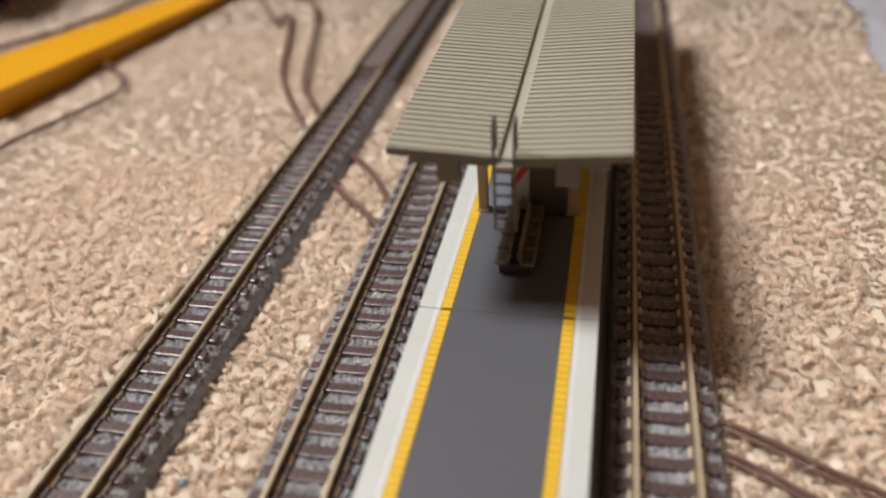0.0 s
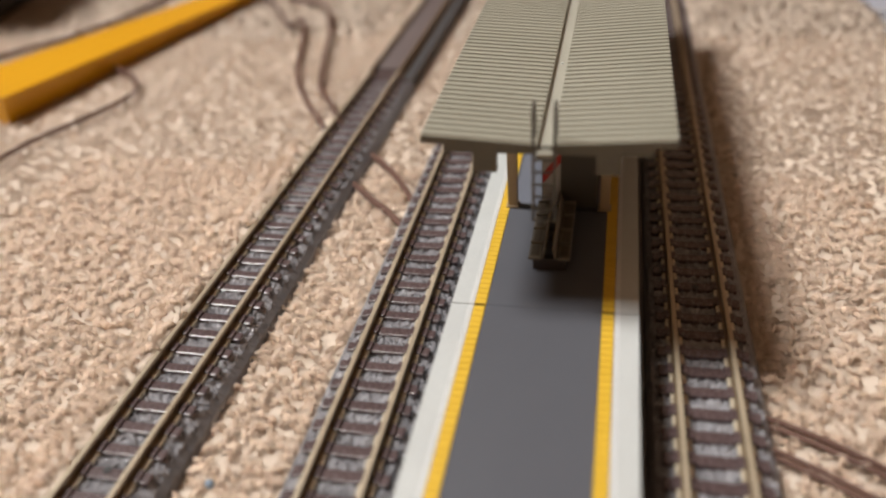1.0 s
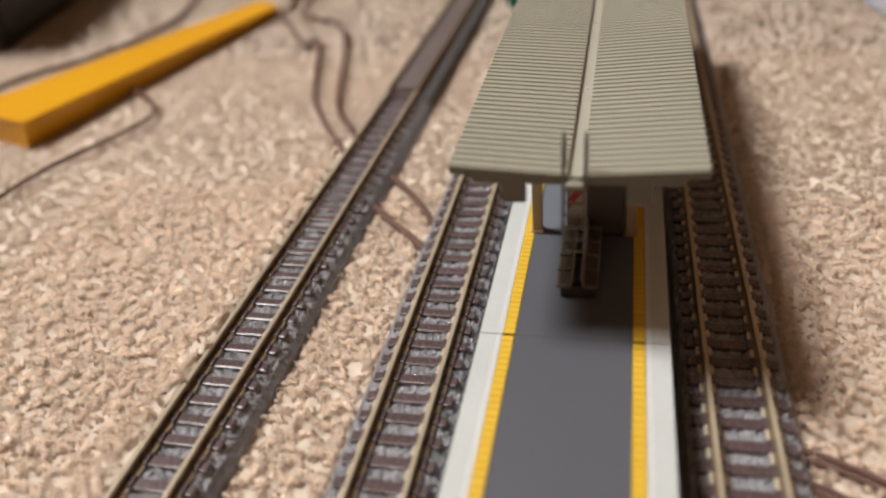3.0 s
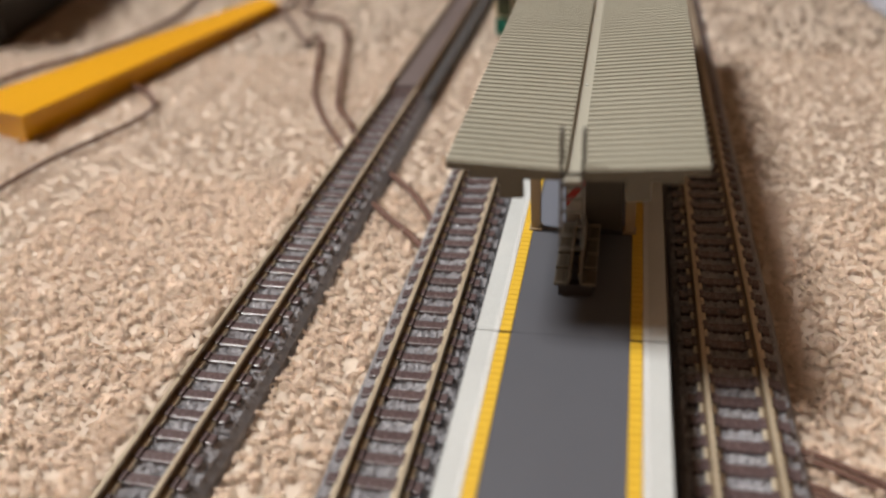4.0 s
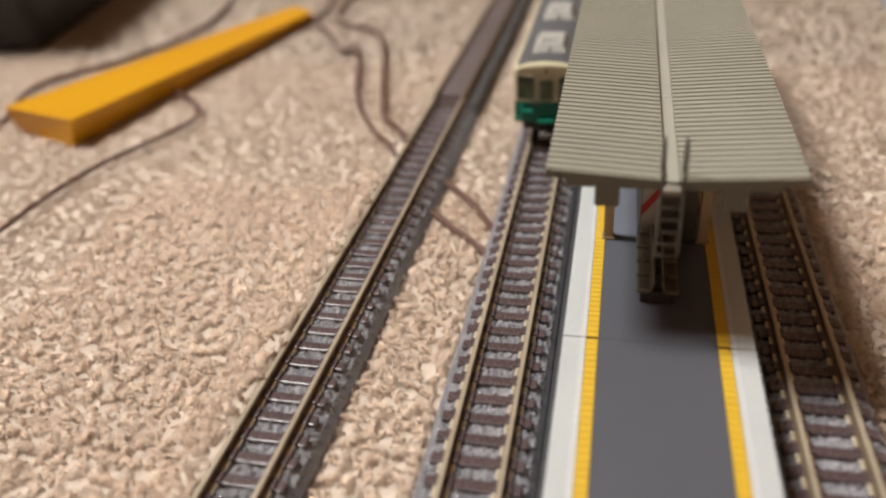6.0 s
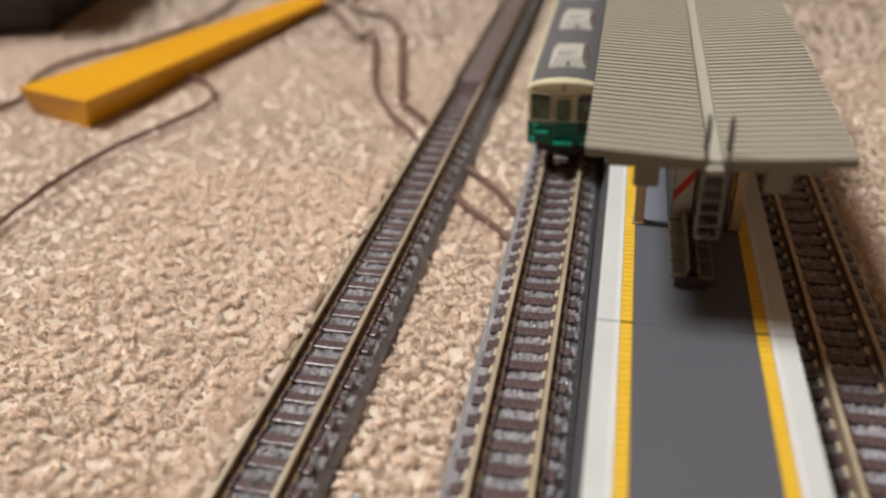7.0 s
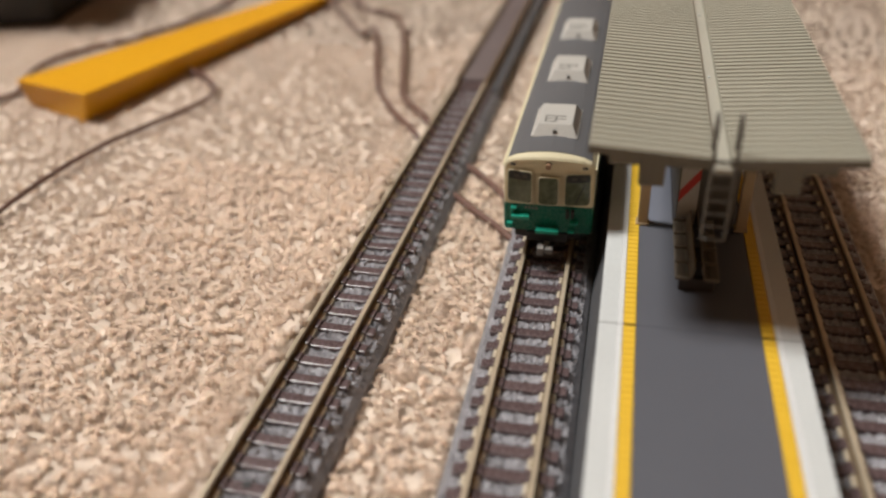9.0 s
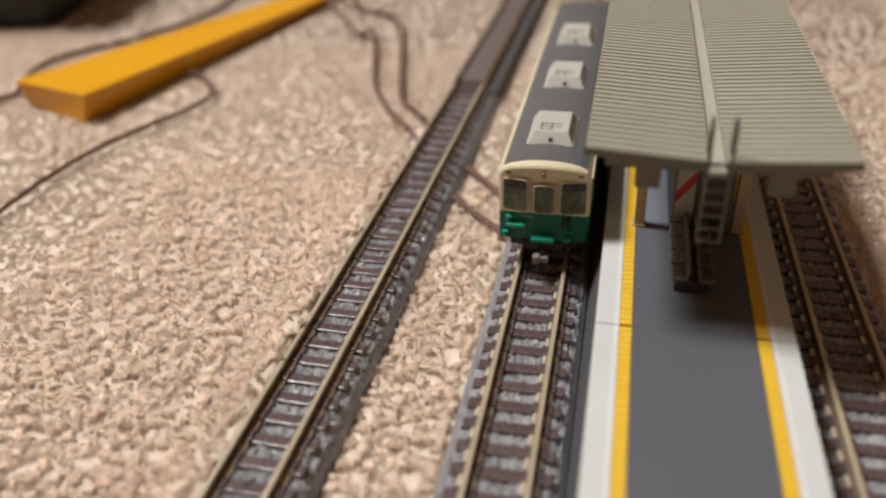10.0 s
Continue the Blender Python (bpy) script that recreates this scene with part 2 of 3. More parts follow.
TUFT_A = TRNG.uniform(0, math.pi, (TNX, TNY))
TUFT_H = TRNG.uniform(0.09, 0.16, (TNX, TNY))
TUFT_W = TRNG.uniform(0.13, 0.20, (TNX, TNY))


def pile_height(x, y):
    """The height of the ground of the pile: low rounded tufts of yarn."""
    i, j = np.floor((x - TX0) / PITCH).astype(int), np.floor((y - TY0) / PITCH).astype(int)
    z = np.full(x.shape, 0.0)
    for di in (-1, 0, 1):
        for dj in (-1, 0, 1):
            k, m = np.clip(i + di, 0, TNX - 1), np.clip(j + dj, 0, TNY - 1)
            dx, dy = x - TUFT_X[k, m], y - TUFT_Y[k, m]
            z = np.maximum(z, TUFT_H[k, m] * (1.1 - (dx * dx + dy * dy) / TUFT_W[k, m] ** 2))
    return z - 0.06 + pile_lift(x, y)


def grid_mesh(name, x0, x1, y0, y1, step, mat, label):
    gx, gy = np.meshgrid(np.arange(x0, x1 + step / 2, step), np.arange(y0, y1 + step / 2, step))
    z = pile_height(gx, gy)
    w = gx.shape[1]
    i, j = np.meshgrid(np.arange(gx.shape[0] - 1), np.arange(w - 1), indexing="ij")
    a = (i * w + j).ravel()
    mesh_object(name, np.stack([gx, gy, z], -1).reshape(-1, 3) * C, np.stack([a, a + 1, a + w + 1, a + w], 1), mat, label)


def mesh_object(name, verts, faces, mat, label):
    me = bpy.data.meshes.new(name)
    me.vertices.add(len(verts))
    me.vertices.foreach_set("co", verts.ravel())
    me.loops.add(faces.size)
    me.loops.foreach_set("vertex_index", faces.ravel())
    me.polygons.add(len(faces))
    me.polygons.foreach_set("loop_start", np.arange(len(faces)) * 4)
    me.polygons.foreach_set("use_smooth", np.ones(len(faces), bool))
    me.update(calc_edges=True)
    me.materials.append(mat)
    ob = new(name, me)
    ob.parent = floor
    return tagged(ob, label, kind="stuff")


def carpet_loops():
    """Standing loops of soft yarn, each a twisted bundle of strands that bows over and leans."""
    rng = np.random.default_rng(7)
    verts, faces, start = [], [], 0
    # the plan's x and y, strands of a loop, rings of a strand, its thickness and height
    fields = ((-12.5, 8.5, -7, 7.5, 5, 7, 0.0170, 1.08), (-28, -12.5, -5, 7.5, 2, 5, 0.027, 0.84), (8.5, 17, -5, 7.5, 2, 5, 0.027, 0.84), (-28, 17, 7.5, 18, 2, 5, 0.027, 0.82), (-36, 24, 18, 32, 1, 4, 0.045, 0.76))
    for x0, x1, y0, y1, strands, rings, thick, high in fields:
        sides = 3
        inside = (TUFT_X > x0) & (TUFT_X < x1) & (TUFT_Y > y0) & (TUFT_Y < y1)
        u = TUFT_X + 4.889 - 0.0131 * TUFT_Y
        inside &= ~((u > -0.60) & (u < 1.0))
        for cx, half, end in ((-1.2, 0.96, 60), (4.37, 0.96, 40), (PLAT_W / 2, 1.95, 24)):
            inside &= ~((abs(TUFT_X - cx) < half) & (TUFT_Y < end))
        px, py = TUFT_X[inside], TUFT_Y[inside]
        n = len(px)
        ground = -0.05 + pile_lift(px, py)
        turn = rng.uniform(0, math.tau, n)
        wide = rng.uniform(0.075, 0.135, n)
        tall = rng.uniform(0.15, 0.24, n) * high
        lean, slump = rng.normal(0, 0.11, n), rng.normal(0, 0.08, n)
        fat = rng.uniform(0.85, 1.2, n) * thick
        twist, phase = rng.uniform(2.0, 4.5, n) * rng.choice([-1, 1], n), rng.uniform(0, math.tau, n)
        t = np.linspace(-1, 1, rings)[None, None]
        k = np.arange(strands)[None, :, None]
        col = lambda a: a[:, None, None]
        wind = col(twist) * t + col(phase) + k * math.tau / strands
        spread = col(fat) * (1.8 if strands > 2 else 1.2) * (strands > 1) * (1 + 0.4 * rng.normal(0, 1, (n, strands, 1)))
        grow = 1 + 0.13 * rng.normal(0, 1, (n, strands, 1))
        a = t * 2.15
        along, up = np.sin(a) * col(wide) * grow, (np.cos(a) + 0.547) / 1.547 * col(tall) * grow
        ta, tu = np.cos(a) * col(wide), -np.sin(a) * col(tall) / 1.547
        tl = np.sqrt(ta * ta + tu * tu)
        na, nu = -tu / tl, ta / tl
        off_in, off_out = np.cos(wind) * spread, np.sin(wind) * spread
        frac = up / col(tall)
        ca, sa = np.cos(col(turn)), np.sin(col(turn))
        along = along + off_in * na + col(slump) * frac
        up = up + off_in * nu
        side = off_out + col(lean) * frac**1.5
        s = np.arange(sides) * math.tau / sides
        rad = (col(fat) * (1 - 0.3 * t * t))[..., None]
        e = lambda q: q[..., None]
        al = e(along) + np.cos(s) * rad * e(na)
        zz = e(up) + np.cos(s) * rad * e(nu)
        sd = e(side) + np.sin(s) * rad
        x = e(col(px)) + al * e(ca) - sd * e(sa)
        y = e(col(py)) + al * e(sa) + sd * e(ca)
        z = e(col(ground)) + zz
        verts.append(np.stack([x, y, z], -1).reshape(-1, 3) * C)
        quad = np.array([[q * sides + j, q * sides + (j + 1) % sides, (q + 1) * sides + (j + 1) % sides, (q + 1) * sides + j] for q in range(rings - 1) for j in range(sides)])
        faces.append((start + np.arange(n * strands)[:, None, None] * rings * sides + quad[None]).reshape(-1, 4))
        start += n * strands * rings * sides
    mesh_object("carpet_loops", np.concatenate(verts), np.concatenate(faces), CARPET, "soft beige wool loops of the carpet")


WOOL = "dense beige woollen tufts of the carpet"
grid_mesh("carpet_pile", -15.0, 10.0, -8.0, 9.5, 0.08, CARPET_BASE, WOOL)
grid_mesh("carpet_pile", -28.0, -14.98, -6.0, 9.5, 0.09, CARPET_BASE, WOOL)
grid_mesh("carpet_pile", 9.98, 24.0, -8.0, 9.5, 0.13, CARPET_BASE, WOOL)
grid_mesh("carpet_pile", -36.0, 24.0, 9.48, 18.0, 0.10, CARPET_BASE, WOOL)
grid_mesh("carpet_pile", -36.0, 24.0, 17.98, 36.0, 0.15, CARPET_BASE, WOOL)
carpet_loops()


# ---- tracks ----
SLEEPER_MESH = to_mesh("sleeper", boxed(-0.78, -0.112, -0.06, 0.78, 0.112, 0.045, bevel=0.022), SLEEPER)

CLIP_MESH = to_mesh("rail_clip", boxed(-0.052, -0.118, -0.05, 0.052, 0.118, 0.030, bevel=0.012), SLEEPER)


def ballast_bed(y0, y1, seed, half=0.92, top=0.47, step=0.05):
    """A moulded ballast bed: a flat crown with rough grains and sloping shoulders."""
    rng = np.random.default_rng(seed)
    crown = half - 0.06
    xs = np.concatenate([[-half - 0.07, -half - 0.05, -crown - 0.012], np.linspace(-crown, crown, int(2 * crown / step)), [crown + 0.012, half + 0.05, half + 0.07]])
    ys = np.arange(y0, y1 + step / 2, step)
    z = np.full((len(ys), len(xs)), top) + rng.uniform(-0.045, 0.05, (len(ys), len(xs)))
    z -= np.clip(abs(xs) - 0.70, 0, 1)[None] * 0.6
    z[:, 0] = z[:, -1] = -0.05
    z[:, 1] = z[:, -2] = 0.22
    z[:, 2] = z[:, -3] = top - 0.11
    gx = xs[None] + rng.uniform(-0.014, 0.014, z.shape)
    gx[:, :2], gx[:, -2:] = xs[:2], xs[-2:]
    gy = ys[:, None] + rng.uniform(-0.014, 0.014, z.shape)
    gy[0], gy[-1] = y0, y1
    verts = np.stack([gx, gy, z], -1).reshape(-1, 3) * C
    w = len(xs)
    i, j = np.meshgrid(np.arange(len(ys) - 1), np.arange(w - 1), indexing="ij")
    a = (i * w + j).ravel()
    faces = np.stack([a, a + 1, a + w + 1, a + w], 1)
    ends = [list(range(w))[::-1], [(len(ys) - 1) * w + k for k in range(w)]]
    me = bpy.data.meshes.new("ballast_bed")
    me.from_pydata(verts.tolist(), [], faces.tolist() + ends)
    me.materials.append(BALLAST)
    me.materials.append(BED_SIDE)
    for f in me.polygons:
        f.material_index = int(f.center.z < (top - 0.14) * C)
    return me


def rail_bm(y0, y1):
    """A rail: head, web and foot."""
    h = RAIL_TOP
    half = [(0.136, 0.50), (0.136, 0.556), (0.085, 0.562), (0.024, 0.574), (0.018, 0.660), (0.042, 0.676), (0.042, h - 0.010), (0.033, h)]
    outline = [(x, y0, z) for x, z in half] + [(-x, y0, z) for x, z in half[::-1]]
    bm = prism(bmesh.new(), outline, (0, y1 - y0, 0))
    for f in bm.faces:
        c = f.calc_center_median()
        f.material_index = 0 if c.z > 0.672 else 2 if c.z < 0.567 and abs(c.x) > 0.03 else 1
    return bm


def track(label, cx, turn, y0, y1, seed, slab=False, first=0.25):
    t = thing("model_railway_track", label, "railway track", (cx, 0, 0), turn, group="model railway tracks")
    if slab:
        part("slab_bed", boxed(-0.92, y0, -0.05, 0.92, y1, 0.50, bevel=0.03), SLAB_BED, t, "plain dark grey slab bed")
        part("infill_plate", boxed(-0.38, y0 + 0.45, 0.50, 0.38, y1, 0.64, bevel=0.02), SLAB, t, "flat plate filling the space between the rails")
        part("infill_ramp", boxed(-0.38, y0 + 0.02, 0.50, 0.38, y0 + 0.43, 0.56, bevel=0.02), SLEEPER, t, "dark ramp between the rails")
    else:
        piece("ballast_bed", ballast_bed(y0, y1, seed), t, (0, 0, 0))
    for sx in (-0.47, 0.47):
        part("rail", rail_bm(y0, y1), (RAIL_SIDE, RAIL_SIDE, RAIL_SIDE) if slab else (RAIL, RAIL_SIDE, RAIL_GLINT), t, at=(sx, 0, 0))
        for ye in (y0, y1):
            part("rail_joiner", boxed(sx - 0.075, ye - (0 if ye == y0 else 0.28), 0.53, sx + 0.075, ye + (0.28 if ye == y0 else 0), 0.66, bevel=0.02), JOINER, t, "small bright metal joiner")
    if slab:
        return t
    clips = bmesh.new()
    y = y0 + first
    while y < y1 - 0.1:
        piece("sleeper", SLEEPER_MESH, t, (0, y, 0.50))
        for sx in (-0.47, 0.47):
            for s in (-1, 1):
                if y < 9:
                    piece("rail_clip", CLIP_MESH, t, (sx + s * 0.115, y, 0.566))
                else:
                    box(clips, sx + s * 0.115 - 0.052, y - 0.118, 0.53, sx + s * 0.115 + 0.052, y + 0.118, 0.594)
        y += 0.493
    if clips.verts:
        part("far_rail_clip", clips, SLEEPER, t, "small brown moulded rail clips", kind="stuff")
    return t


def screw_hole(t, y):
    part("screw_hole", tube(bmesh.new(), [(0, y, 0.54), (0, y, 0.556)], 0.07, 12), BLACK, t, "dark round screw hole")


track("straight model track with brass rails and glossy ballast", -1.2, 0.15, -8.0, 27.8, 1, first=0.33)
track("straight model track, the train's way in", -1.2, 0.15, 27.85, 64.0, 2)
screw_hole(track("straight model track in the shade of the platform roof", 4.376, 0.5, -8.0, 6.0, 3, first=0.38), 2.2)
track("straight model track continuing beside the shaded platform", 4.376, 0.5, 6.02, 36.0, 4)
screw_hole(track("straight model track lying apart on the carpet", -4.889, -0.75, -8.0, 12.8, 5, first=0.352), -3.65)
track("plain slab track piece with filled middle", -4.889, -0.75, 12.82, 40.0, 6, slab=True)


# ---- platform ----
TILE_MESH = to_mesh("tactile_tile", boxed(-0.101, -0.0695, -0.03, 0.101, 0.0695, 0.010, bevel=0.008), YELLOW_TILE)


def platform(label, y0, y1):
    p = thing("station_platform", label, "station platform", (0, 0, 0), group="platform sections")
    g = 0.012
    outline = [(-0.22, y0 + g, -0.05), (PLAT_W + 0.22, y0 + g, -0.05), (PLAT_W + 0.22, y0 + g, 0.12), (PLAT_W - 0.03, y0 + g, PLAT_Z - 0.16), (PLAT_W - 0.02, y0 + g, PLAT_Z - 0.14), (PLAT_W - 0.02, y0 + g, PLAT_Z - 0.035), (0.02, y0 + g, PLAT_Z - 0.035), (0.02, y0 + g, PLAT_Z - 0.14), (0.03, y0 + g, PLAT_Z - 0.16), (-0.22, y0 + g, 0.12)]
    part("platform_body", prism(bmesh.new(), outline, (0, y1 - y0 - 2 * g, 0)), PLATFORM_SIDE, p, "dark grey moulded platform wall")
    part("walking_surface", boxed(0.617, y0 + 0.003, PLAT_Z - 0.03, PLAT_W - 0.617, y1 - 0.003, PLAT_Z, bevel=0.003), PLATFORM_GREY, p, "smooth dark grey platform surface")
    for x0, x1, inner in ((0.0, 0.31, (0.3102, 0.398)), (PLAT_W - 0.31, PLAT_W, (PLAT_W - 0.398, PLAT_W - 0.3102))):
        bm, ribs = boxed(x0, y0 + g, PLAT_Z - 0.033, x1, y1 - g, PLAT_Z - 0.006), bmesh.new()
        y = y0 + g
        while y < y1 - g - 0.01:
            box(bm, x0, y, PLAT_Z - 0.006, x1, min(y + 0.070, y1 - g), PLAT_Z)
            box(ribs, inner[0], y, PLAT_Z - 0.033, inner[1], min(y + 0.062, y1 - g), PLAT_Z + 0.003)
            y += 0.075
        part("white_edge", bm, WHITE_EDGE, p, "white ribbed platform edge", kind="stuff")
        part("rib_strip", ribs, WHITE_RIB, p, "bright white toothed strip beside the yellow tiles", kind="stuff")
    for x in (0.508, PLAT_W - 0.508):
        y = y0 + g + 0.075
        while y < y1 - 0.05:
            piece("tactile_tile", TILE_MESH, p, (x, y, PLAT_Z))
            y += 0.150
    return p


platform("grey model station platform with white and yellow edges", -8.0, 0.0)
roofed = platform("grey model station platform section carrying the roof", 0.0, 20.5)
part("paving_panel", boxed(0.66, 3.36, PLAT_Z + 0.001, PLAT_W - 0.66, 18.0, PLAT_Z + 0.008), PAVING, roofed, "paler blue-grey paving panel")
part("paving_gap", boxed(0.66, 3.27, PLAT_Z + 0.001, PLAT_W - 0.66, 3.35, PLAT_Z + 0.006), MACHINE_BASE, roofed, "dark gap across the paving")


# ---- platform roof ----
MID = PLAT_W / 2
ROOF_L, ROOF_R, ROOF_F, ROOF_B = -0.36, 3.60, 0.30, 17.0


def corrugated(x_in, x_out):
    """One half of the roof: a slab with raised ribs across it."""
    bm = bmesh.new()
    z_in, z_out = 4.475, 4.60
    lo, hi = sorted(((x_in, z_in), (x_out, z_out)))
    prism(bm, [(lo[0], ROOF_F, lo[1]), (hi[0], ROOF_F, hi[1]), (hi[0], ROOF_F, hi[1] - 0.11), (lo[0], ROOF_F, lo[1] - 0.11)], (0, ROOF_B - ROOF_F, 0))
    y = ROOF_F + 0.03
    while y < ROOF_B - 0.15:
        shape = [(0.0, -0.01), (0.006, 0.028), (0.018, 0.034), (0.106, 0.034), (0.120, 0.027), (0.130, -0.01)]
        prism(bm, [(lo[0], y + a, lo[1] + b) for a, b in shape], (hi[0] - lo[0], 0, hi[1] - lo[1]))
        y += 0.2
    return bm


roof = thing("platform_roof", "grey-green corrugated platform roof on tan posts", "platform roof", (0, 0, PLAT_Z))
LIFT = (0, 0, -PLAT_Z)
part("roof_panel", corrugated(1.486, ROOF_L), ROOF_GREY, roof, "grey-green ribbed roof panel", at=LIFT)
part("roof_panel", corrugated(1.724, ROOF_R), ROOF_GREY, roof, "grey-green ribbed roof panel", at=LIFT)
part("roof_gutter", boxed(1.488, ROOF_F - 0.02, 4.27, 1.722, ROOF_B, 4.40, bevel=0.008), GUTTER, roof, "smooth pale middle gutter", at=LIFT)
# Dark strip added along the front edge in place of its shade.
for x_in, x_out in ((1.486, ROOF_L), (1.724, ROOF_R)):
    board = [(x_in, ROOF_F - 0.022, 4.475), (x_out, ROOF_F - 0.022, 4.60), (x_out, ROOF_F - 0.022, 4.475), (x_in, ROOF_F - 0.022, 4.35)]
    part("fascia_shade", prism(bmesh.new(), board, (0, 0.021, 0)), ROOF_SHADED, roof, "added dark olive strip that shades the roof's front edge", at=LIFT)
for gy in (3.95, 7.95, 11.95, 15.95):
    part("gutter_pin", boxed(1.585, gy - 0.025, 4.395, 1.635, gy + 0.025, 4.42, bevel=0.008), WHITE_EDGE, roof, "small white pin", at=LIFT)
# Beams and brackets below carry the roof's shade in their colour.
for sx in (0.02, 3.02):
    part("eaves_beam", boxed(sx, ROOF_F + 0.25, 4.30, sx + 0.18, ROOF_B - 0.1, 4.48, bevel=0.015), ROOF_SHADED, roof, at=LIFT)
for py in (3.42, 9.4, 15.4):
    part("cross_beam", boxed(-0.20, py - 0.09, 4.14, 3.42, py + 0.09, 4.30, bevel=0.015), ROOF_SHADED, roof, at=LIFT)
    for px in (0.67, PLAT_W - 0.67):
        post = part("post", boxed(px - 0.10, py - 0.10, PLAT_Z, px + 0.10, py + 0.10, 4.14, bevel=0.015), POST_TAN, roof, at=LIFT)
        part("post_foot", boxed(px - 0.13, py - 0.13, PLAT_Z, px + 0.13, py + 0.13, PLAT_Z + 0.05, bevel=0.01), POST_TAN, roof, at=LIFT)
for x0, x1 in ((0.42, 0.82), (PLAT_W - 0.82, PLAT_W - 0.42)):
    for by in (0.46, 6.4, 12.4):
        part("drop_bracket", boxed(x0, by, 3.87, x1, by + 0.12, 4.44, bevel=0.03), ROOF_SHADED, roof, at=LIFT)
part("front_beam", boxed(-0.05, 0.50, 4.20, 3.27, 0.62, 4.36, bevel=0.015), ROOF_SHADED, roof, at=LIFT)

# ladder hung on the roof's end
ladder = thing("roof_ladder", "grey plastic ladder, darkened with shade, hung on the end of the roof", "ladder", (MID, 0.12, 3.3))
for s in (-1, 1):
    x = 0.165 * s
    part("ladder_rail", tube(bmesh.new(), spline([(x * 1.05, 0.025, -0.12), (x, 0, 1.0), (x, 0, 1.25), (x, 0.0, 1.62), (x, 0.05, 1.82), (x, 0.16, 1.90), (x, 0.26, 1.80), (x, 0.28, 1.30)], 5), 0.026, 6), LADDER_SHADED, ladder, smooth=True)
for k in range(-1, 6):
    part("rung", tube(bmesh.new(), [(-0.165, 0, 0.13 + 0.22 * k), (0.165, 0, 0.13 + 0.22 * k)], 0.022, 6), LADDER_SHADED, ladder, smooth=True)
part("ladder_plate", boxed(-0.13, 0.02, 1.02, 0.13, 0.11, 1.10, bevel=0.01), GUTTER, ladder, "pale mounting plate")

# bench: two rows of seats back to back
bench = thing("platform_bench", "double row of moulded bench seats, coloured as in shade, on dark feet", "bench", (MID, 1.10, PLAT_Z))
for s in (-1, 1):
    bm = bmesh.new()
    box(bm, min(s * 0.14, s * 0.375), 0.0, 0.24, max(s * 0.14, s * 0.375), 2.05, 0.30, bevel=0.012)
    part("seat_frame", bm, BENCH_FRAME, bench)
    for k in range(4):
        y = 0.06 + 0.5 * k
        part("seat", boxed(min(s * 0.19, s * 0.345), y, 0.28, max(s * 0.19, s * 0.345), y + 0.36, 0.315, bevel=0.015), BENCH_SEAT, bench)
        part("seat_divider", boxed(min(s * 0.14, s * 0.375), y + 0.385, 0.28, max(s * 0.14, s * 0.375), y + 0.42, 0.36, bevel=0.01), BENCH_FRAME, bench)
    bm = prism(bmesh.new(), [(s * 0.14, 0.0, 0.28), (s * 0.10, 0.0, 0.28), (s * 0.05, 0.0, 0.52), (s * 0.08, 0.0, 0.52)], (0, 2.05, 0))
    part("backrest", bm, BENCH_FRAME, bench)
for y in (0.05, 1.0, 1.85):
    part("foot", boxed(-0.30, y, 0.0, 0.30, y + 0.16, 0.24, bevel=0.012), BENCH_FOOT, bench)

# kiosk with a poster
kiosk = thing("platform_kiosk", "kiosk block coloured as in shade, with a red-striped white poster", "kiosk", (1.80, 3.30, PLAT_Z))
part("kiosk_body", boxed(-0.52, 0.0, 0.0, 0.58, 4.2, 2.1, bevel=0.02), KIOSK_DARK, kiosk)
part("kiosk_plinth", boxed(-0.54, -0.02, 0.0, 0.60, 4.22, 0.10, bevel=0.01), MACHINE_BASE, kiosk)
poster = part("poster", boxed(-0.50, -0.03, 0.12, -0.14, -0.005, 1.40, bevel=0.005), PAPER, kiosk, "white poster panel")
part("red_stripe", prism(bmesh.new(), [(-0.50, -0.031, 0.62), (-0.14, -0.031, 1.12), (-0.14, -0.031, 1.36), (-0.50, -0.031, 0.86)], (0, -0.006, 0)), RED, poster, "slanting red stripe")


# ---- train ----
def loft(sections):
    bm = bmesh.new()
    rings = [[bm.verts.new(p) for p in s] for s in sections]
    n = len(rings[0])
    for a, b in zip(rings, rings[1:]):
        for k in range(n):
            bm.faces.new((a[k], a[(k + 1) % n], b[(k + 1) % n], b[k]))
    bm.faces.new(rings[0])
    bm.faces.new(rings[-1])
    bmesh.ops.recalc_face_normals(bm, faces=bm.faces)
    return bm


CAR_L, CAR_H = 11.7, 0.90


def bow(x):
    """How far the car's end stands back at x from its middle."""
    return 0.13 * (x / CAR_H) ** 2


def car_shell(profile, inset_ends=True):
    """A car-long shell of a cross-section, with rounded, slightly bowed ends."""
    sections = []
    for y, k in ((0.0, 0.955), (0.03, 0.985), (0.09, 1.0), (0.3, 1.0), (CAR_L - 0.3, 1.0), (CAR_L - 0.09, 1.0), (CAR_L - 0.03, 0.985), (CAR_L, 0.955)):
        back = 1 if y < 0.2 else (-1 if y > CAR_L - 0.2 else 0)
        sections.append([(x * k, y + back * bow(x), z if k == 1 or z < 1.9 else 1.9 + (z - 1.9) * (0.85 if k < 0.97 else 0.95)) for x, z in profile])
    return loft(sections)


ARCH = [(0.90, 1.95), (0.885, 2.08), (0.82, 2.17), (0.66, 2.245), (0.44, 2.295), (0.22, 2.32), (0.0, 2.33)]


